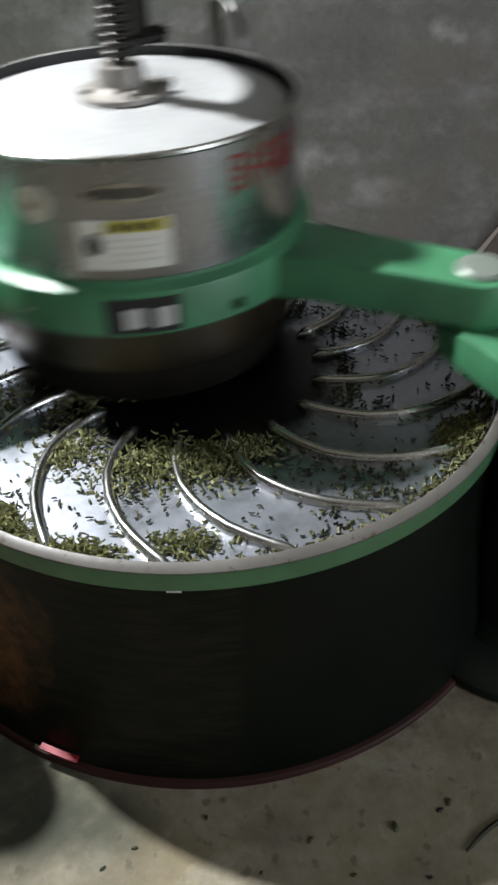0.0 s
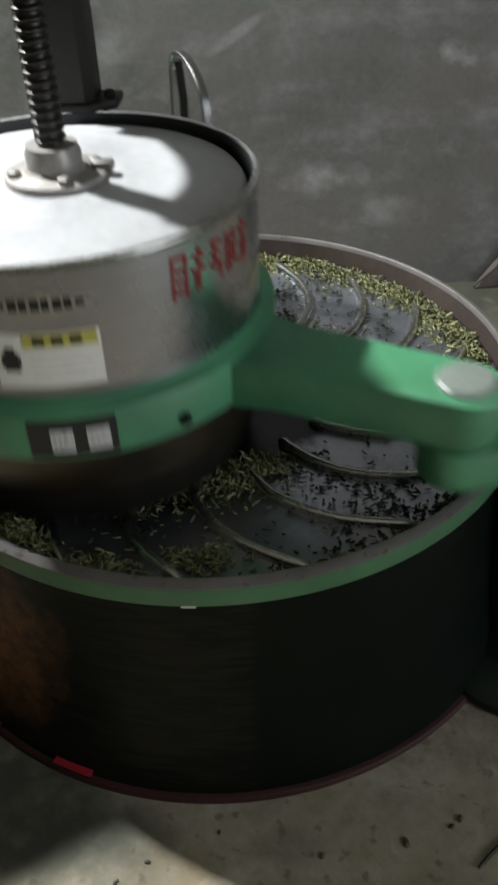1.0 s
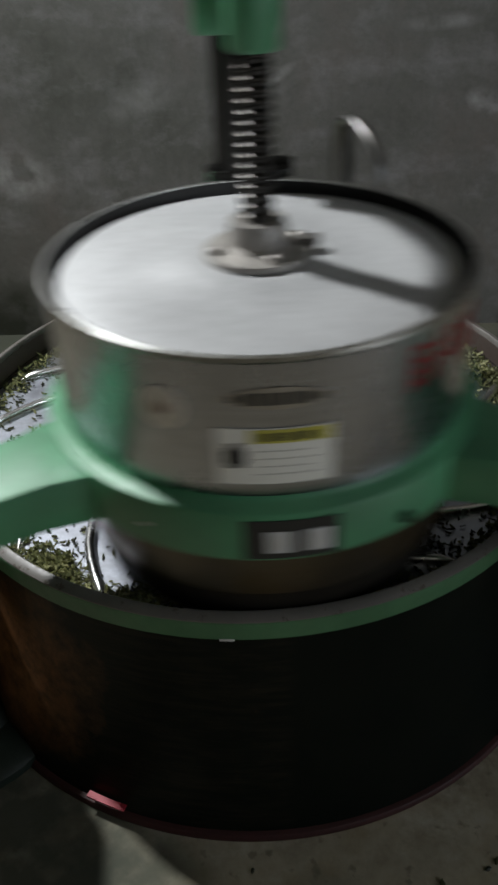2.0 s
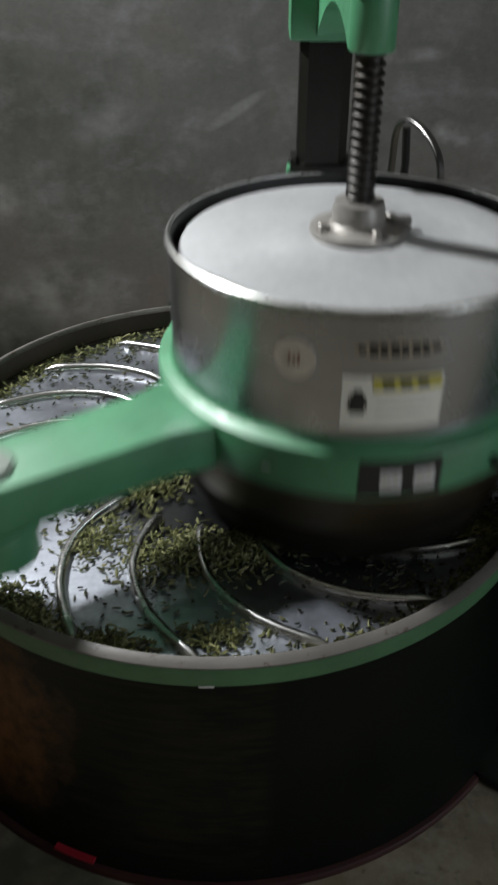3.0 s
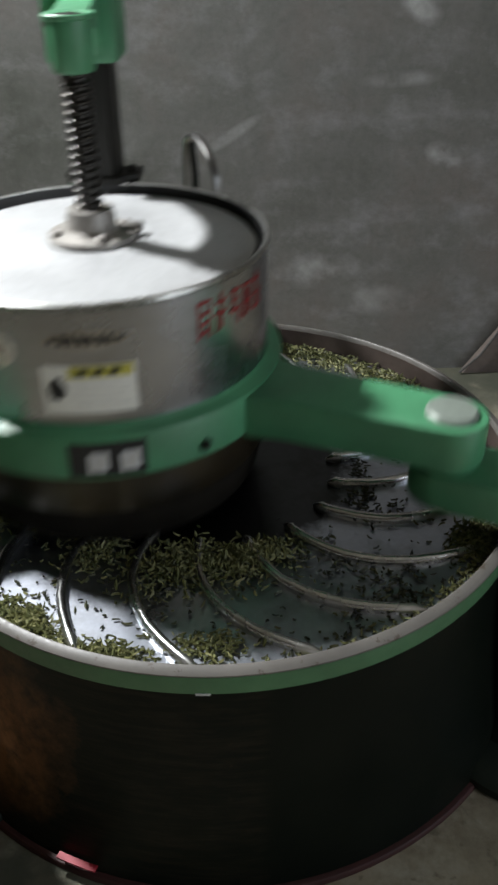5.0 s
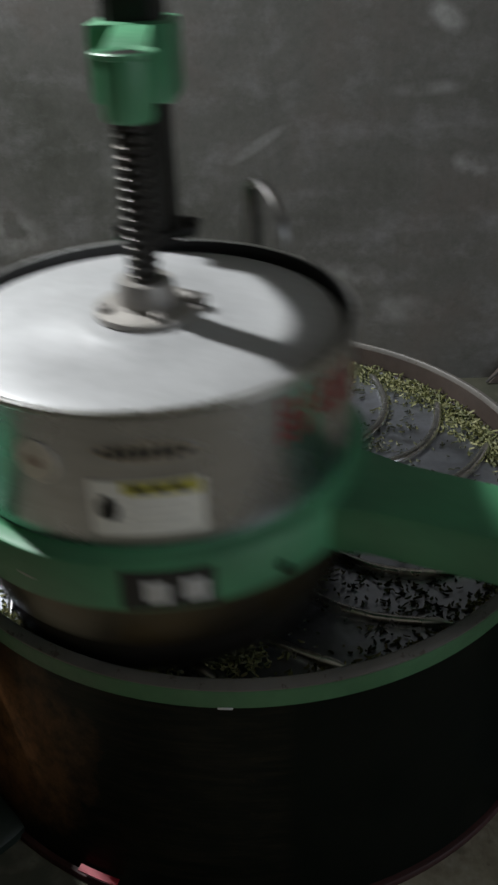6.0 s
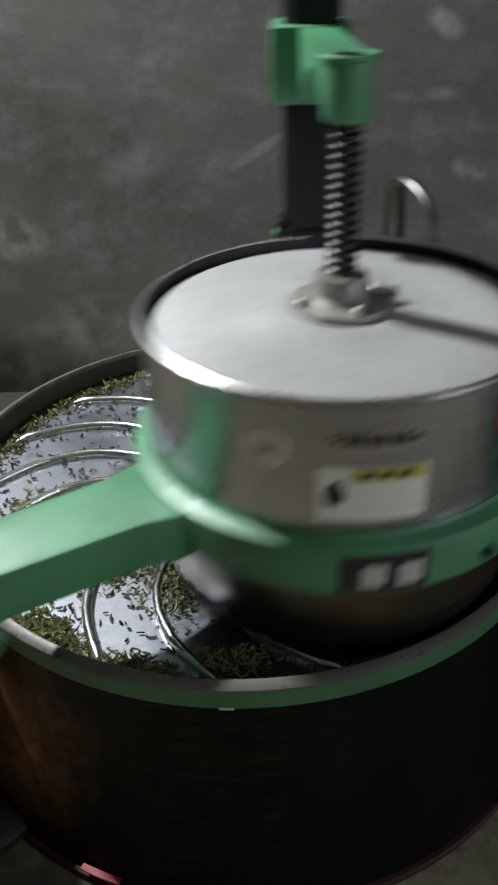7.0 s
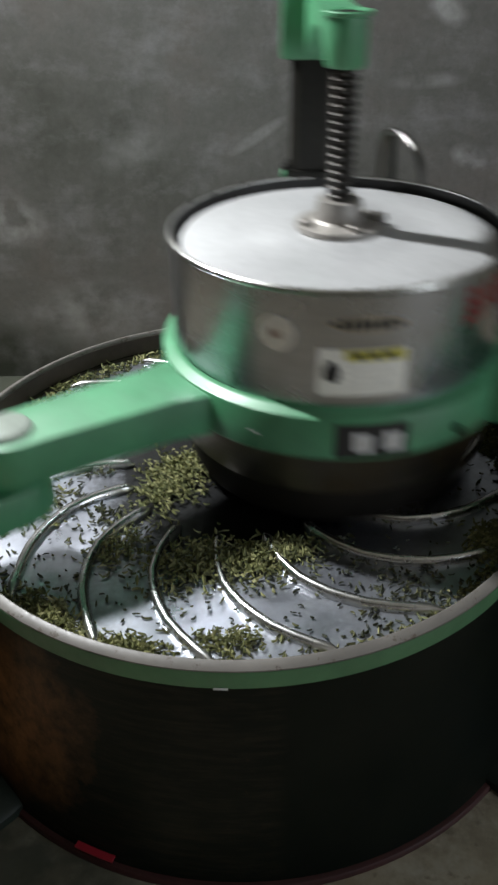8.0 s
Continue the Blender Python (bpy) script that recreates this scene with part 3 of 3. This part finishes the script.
part("handle_brace", tube([(0.106, 0.375, 0.135), (0.108, 0.368, 0.30), (0.104, 0.366, 0.355)], 0.0065, 8), M_COLUMN, handle, "dark inner stay")

# stickers and plates on the drum
RL = RD + 0.0004
label_sheet = part("warning_label", curved_patch(RL, -97.0, -69.8, 0.183, 0.2475), M_LABEL, drum, "white and yellow warning label")
part("label_strip", curved_patch(RL + 0.001, -89.0, -70.6, 0.2315, 0.2465), M_YELLOW, label_sheet)
part("label_pictogram", merge(curved_patch(RL + 0.001, -94.6, -90.9, 0.203, 0.226, 0.0006, 4), curved_patch(RL + 0.001, -93.9, -91.6, 0.226, 0.2315, 0.0006, 4),
                              curved_patch(RL + 0.001, -95.2, -94.7, 0.208, 0.222, 0.0006, 2), curved_patch(RL + 0.001, -90.8, -90.3, 0.208, 0.222, 0.0006, 2)), M_INK, label_sheet)
for i in range(3):
    part("label_text_bar", curved_patch(RL + 0.0021, -86.5 + 4.6 * i, -83.6 + 4.6 * i, 0.2345, 0.2435, 0.0005, 4), M_INK, label_sheet)
for i in range(4):
    part("label_text_bar", curved_patch(RL + 0.001, -88, -72.5 - 2.5 * (i % 2), 0.1945 + 0.009 * i, 0.1955 + 0.009 * i, 0.0004, 6), M_GREYINK, label_sheet)
sticker = part("round_sticker", disc_patch(RL, -109.8, 0.262, 0.0235), M_STICKER, drum, "faded pinkish round sticker")
part("sticker_mark", merge(*[curved_patch(RL + 0.0012, -111.6 + 1.3 * i, -110.9 + 1.3 * i, 0.256, 0.268 - 0.004 * (i % 2), 0.0005, 2) for i in range(3)]), M_STICKRED, sticker)
oval = part("maker_badge", curved_patch(RL, -95.0, -70.5, 0.268, 0.292, 0.0007, 24, lambda s: (0.5 - 0.5 * math.sin(math.pi * s) ** 0.6, 0.5 + 0.5 * math.sin(math.pi * s) ** 0.6)), M_BADGE, drum, "dull oval badge")
for i in range(8):
    part("badge_bar", curved_patch(RL + 0.0009, -93.4 + 2.7 * i, -91.6 + 2.7 * i + 0.3 * (i % 2), 0.2735 + 0.003 * (i in (0, 7)), 0.2865 - 0.003 * (i in (0, 7)), 0.0005, 3), M_INK, oval)
rnd = random.Random(5)
STROKES = [([(0.0, 0.252, 0.302)], [(4.2, 0.252, 0.300)], [(0.297, 0, 5), (0.282, 1.4, 3.8), (0.270, 1.4, 3.8), (0.258, 1.2, 3.6)]),
           ([(0.9, 0.254, 0.275)], [(2.1, 0.256, 0.304)], [(0.290, 0.6, 4.4), (0.276, 0.0, 4.8)]),
           ([(1.6, 0.268, 0.302)], [(4.0, 0.253, 0.272)], [(0.296, 0.4, 4.6), (0.284, 0.8, 4.0), (0.271, 0.0, 5.0)]),
           ([(0.3, 0.255, 0.300), (2.2, 0.255, 0.290)], [(4.1, 0.260, 0.300)], [(0.295, 0.5, 4.6), (0.272, 0.5, 4.4)]),
           ([(2.0, 0.254, 0.304)], [(3.9, 0.256, 0.280)], [(0.292, 0.2, 4.6), (0.274, 0.6, 4.2), (0.256, 0.0, 4.6)])]
for i in range(5):
    a = -49.5 + 6.6 * i
    bars = []
    left, right, across = STROKES[i]
    for u, z0, z1 in left + right:
        bars.append(curved_patch(RL, a + u, a + u + rnd.uniform(0.7, 1.0), z0, z1, 0.0007, 2))
    for z, u0, u1 in across:
        bars.append(curved_patch(RL, a + u0, a + u1, z, z + rnd.uniform(0.0035, 0.005), 0.0006, 3))
    part("red_character", merge(*bars), M_REDINK, drum, "large red painted character, worn")
plate_t = part("data_plate", curved_patch(0.2557, -91.0, -69.6, 0.103, 0.152, 0.001), M_INK, drum, "black data plate with two pale squares")
for a0, a1 in ((-85.8, -80.2), (-77.0, -71.4)):
    for u0, u1, z0, z1 in ((0.8, 1.5, 0.115, 0.135), (2.2, 2.7, 0.113, 0.128), (3.5, 4.3, 0.118, 0.136)):
        part("plate_bar", curved_patch(0.2575, a0 + u0, a0 + u1, z0, z1, 0.0005, 2), M_GREYINK, plate_t)
    part("plate_square", curved_patch(0.2568, a0, a1, 0.111, 0.1385, 0.0006, 4), M_WHITE, plate_t)
for a in (-52, -158, 20, 60):
    part("ring_bolt", lathe([(0, -0.001), (0.008, -0.001), (0.008, 0.005), (0.005, 0.008), (0, 0.008)], 6, False), M_COLUMN, ring, "dark bolt head",
         m=pose(0.2555 * math.cos(radians(a)), 0.2555 * math.sin(radians(a)), 0.118, 0, 90, a))
part("paint_scratch", curved_patch(0.2557, -116.5, -113.8, 0.124, 0.1265, 0.0006, 4), M_WHITE, drum, "pale scratch in the paint")


# ---- tea ----
def leaf_cloud(name, spots, seed, material, size=(0.004, 0.0125)):
    """Short curled leaf strips at (x, y, z, tilt) spots."""
    rnd = random.Random(seed)
    verts, faces = [], []
    for x, y, z, tilt in spots:
        ln, wd = rnd.uniform(*size), rnd.uniform(0.0013, 0.0030)
        a, pitch, curl = rnd.uniform(0, 2 * math.pi), rnd.gauss(0, tilt), rnd.gauss(0, 0.3)
        base = len(verts)
        for i in range(4):
            s = i / 3 - 0.5
            bend = curl * s * s * ln * 2
            w = wd * (1 - 1.2 * abs(s))
            px, py = s * ln * math.cos(a) - bend * math.sin(a), s * ln * math.sin(a) + bend * math.cos(a)
            pz = z + abs(math.sin(pitch)) * ln * 0.5 + s * ln * math.sin(pitch) + 0.0006
            nx, ny = -math.sin(a) * w, math.cos(a) * w
            verts += [(x + px + nx, y + py + ny, pz), (x + px, y + py, pz + wd * 0.9), (x + px - nx, y + py - ny, pz)]
        for i in range(3):
            p, q = base + 3 * i, base + 3 * i + 3
            faces += [(p, q, q + 1, p + 1), (p + 1, q + 1, q + 2, p + 2), (p + 2, q + 2, q, p)]
        faces += [(base, base + 1, base + 2), (base + 9, base + 11, base + 10)]
    me = bpy.data.meshes.new(name)
    me.from_pydata(verts, [], faces)
    me.materials.append(material)
    return me


PAN_Z = -0.0448


def scattered(n, seed):
    rnd, out = random.Random(seed), []
    while len(out) < n:
        x, y = rnd.uniform(-0.43, 0.43), rnd.uniform(-0.43, 0.43)
        r = math.hypot(x, y)
        if r > 0.424 or r < 0.2:
            continue
        patch = noise.noise(Vector((x * 9, y * 9, 3.3))) + 0.6 * noise.noise(Vector((x * 31, y * 31, 1.7)))
        dens = 0.05 + 0.9 * max(0, (r - 0.37) / 0.06) ** 2 + 0.8 * max(0, patch - 0.05)
        dens += 0.8 * math.exp(-((r - 0.22) / 0.03) ** 2) * (noise.noise(Vector((x * 13, y * 13, 7))) > 0)
        if rnd.random() < dens:
            out.append((x, y, PAN_Z + rnd.random() * 0.002, 0.15))
    return out


def heap(cx, cy, rx, ry, rot_deg, n, height, seed):
    rnd, out = random.Random(seed), []
    c, s = math.cos(radians(rot_deg)), math.sin(radians(rot_deg))
    for _ in range(n):
        u, v = rnd.gauss(0, 0.42), rnd.gauss(0, 0.42)
        k = max(0.0, 1 - u * u - v * v)
        x, y = cx + c * u * rx - s * v * ry, cy + s * u * rx + c * v * ry
        if math.hypot(x, y) > 0.424:
            continue
        out.append((x, y, PAN_Z + rnd.random() * height * k, 0.5))
    return out


def edge_band(a0, a1, n, width, height, seed):
    rnd, out = random.Random(seed), []
    for _ in range(n):
        a = radians(rnd.uniform(a0, a1))
        d = abs(rnd.gauss(0, width))
        r = 0.424 - d
        out.append((r * math.cos(a), r * math.sin(a), PAN_Z + rnd.random() * height * max(0, 1 - d / width / 1.6), 0.45))
    return out


tea = new("tea_leaves", leaf_cloud("tea_leaves", scattered(3700, 1), 2, M_TEADARK, (0.0025, 0.0125)))
tagged(tea, "dark curled tea leaf bits scattered on the steel pan", "tea leaves", kind="stuff")
spots = heap(-0.03, -0.225, 0.11, 0.06, 5, 800, 0.009, 3) + heap(0.055, -0.205, 0.07, 0.035, 20, 620, 0.010, 4) + heap(-0.16, -0.20, 0.06, 0.05, 30, 260, 0.006, 6)
spots += heap(-0.22, -0.33, 0.07, 0.03, -35, 420, 0.008, 7) + heap(-0.11, -0.385, 0.05, 0.025, -10, 260, 0.008, 8) + heap(0.36, -0.17, 0.05, 0.04, 60, 600, 0.01, 9)
spots += heap(0.01, -0.368, 0.065, 0.03, 8, 210, 0.007, 10) + heap(-0.31, -0.10, 0.05, 0.08, 0, 350, 0.008, 11)
spots += edge_band(8, 95, 2000, 0.022, 0.014, 12) + edge_band(95, 200, 620, 0.015, 0.008, 13) + edge_band(200, 368, 900, 0.014, 0.006, 14)
heaps = new("tea_leaves", leaf_cloud("tea_leaves", spots, 15, M_TEA))
tagged(heaps, "heaps of rolled olive-green tea leaves on the pan", "tea leaves", kind="stuff")
clump = []
rnd = random.Random(21)
for _ in range(950):
    u, v = rnd.gauss(0, 0.5), rnd.gauss(0, 0.5)
    k = max(0.0, 1 - (u * u + v * v) * 0.7)
    clump.append((-0.128 + 0.05 * u + 0.02 * v, -0.055 + 0.085 * v, PAN_Z + rnd.random() * 0.011 * k, 0.4))
swept = new("swept_tea_leaves", leaf_cloud("swept_tea_leaves", clump, 22, M_TEA))
tagged(swept, "rolled olive tea leaves dragged round the pan by the drum", "tea leaves", kind="stuff")


# ---- wall marks, board and floor litter ----
board = tagged(new("leaning_board"), "brown wooden board leaning on the plaster wall", "board")
bo = bmesh.new()
outline = [(0.583, FLOOR_Z), (0.86, FLOOR_Z), (0.98, 0.02), (0.80, 0.02), (0.667, -0.235)]
fr = [bo.verts.new((x, 0.905 + 0.06 * (x - 0.6), z)) for x, z in outline]
bk = [bo.verts.new((x, 0.928 + 0.06 * (x - 0.6), z)) for x, z in outline]
bo.faces.new(fr)
bo.faces.new(bk[::-1])
for k in range(5):
    bo.faces.new((fr[k], fr[(k + 1) % 5], bk[(k + 1) % 5], bk[k]))
part("panel", bo, M_BOARD, board)
part("edge_strip", tube([(0.572, 0.897, FLOOR_Z + 0.006), (0.62, 0.899, -0.306), (0.668, 0.902, -0.222), (0.75, 0.907, -0.078)], 0.0032, 8), M_WOODEDGE, board, "grey metal edge strip")


def crumb(x, y, size, turn, seed):
    rnd = random.Random(seed)
    bm = bmesh.new()
    bmesh.ops.create_icosphere(bm, subdivisions=2, radius=1)
    for v in bm.verts:
        v.co *= 1 + 0.35 * noise.noise(v.co * 1.7 + Vector((seed, 0, 0)))
        v.co.x *= size
        v.co.y *= size * 0.55
        v.co.z *= size * 0.4
    ob = part("tea_crumb", bm, M_TEADARK, m=pose(x, y, FLOOR_Z + size * 0.28, 0, 0, turn))
    return tagged(ob, "dark tea crumb fallen on the concrete floor", "debris", "crumbs on the floor")


for i, (x, y, sz, tn) in enumerate(((0.335, -0.507, 0.006, 70), (0.322, -0.518, 0.005, 30), (0.264, -0.541, 0.007, 100), (0.03, -0.535, 0.004, 80), (-0.055, -0.575, 0.004, 10), (-0.09, -0.60, 0.004, 40),
                                    (0.30, -0.60, 0.004, 0), (0.16, -0.56, 0.005, 60), (0.21, -0.60, 0.004, 20), (0.40, -0.55, 0.004, 130), (0.10, -0.60, 0.003, 50))):
    crumb(x, y, sz, tn, i)
stalk = part("curled_stalk", tube([(0.347 + 0.10 * s, -0.57 + 0.045 * math.sin(2.2 * s) , FLOOR_Z + 0.004) for s in (i / 14 for i in range(15))], 0.0032, 8, 1.0, lambda s: 0.35 + 0.65 * math.sin(math.pi * min(1, s + 0.12))), M_TEADARK)
tagged(stalk, "dark curled dry stalk lying on the floor", "debris")


def motions():
    steps = [i * 0.1 for i in range(81)]

    def turn(t):
        return 2.148 - 4.8988 * t

    circle = [(t, pose(ORBIT[0] + CRANK * math.cos(turn(t)), ORBIT[1] + CRANK * math.sin(turn(t)), 0)) for t in steps]
    walk(drum, circle)
    walk(swept, [(t, pose(0.035 * math.cos(turn(t)), 0.035 * math.sin(turn(t)), 0)) for t in steps])
    for crank, x, y in CRANKS:
        walk(crank, [(t, pose(x, y, 0, 0, 0, math.degrees(turn(t)))) for t in steps])


motions()
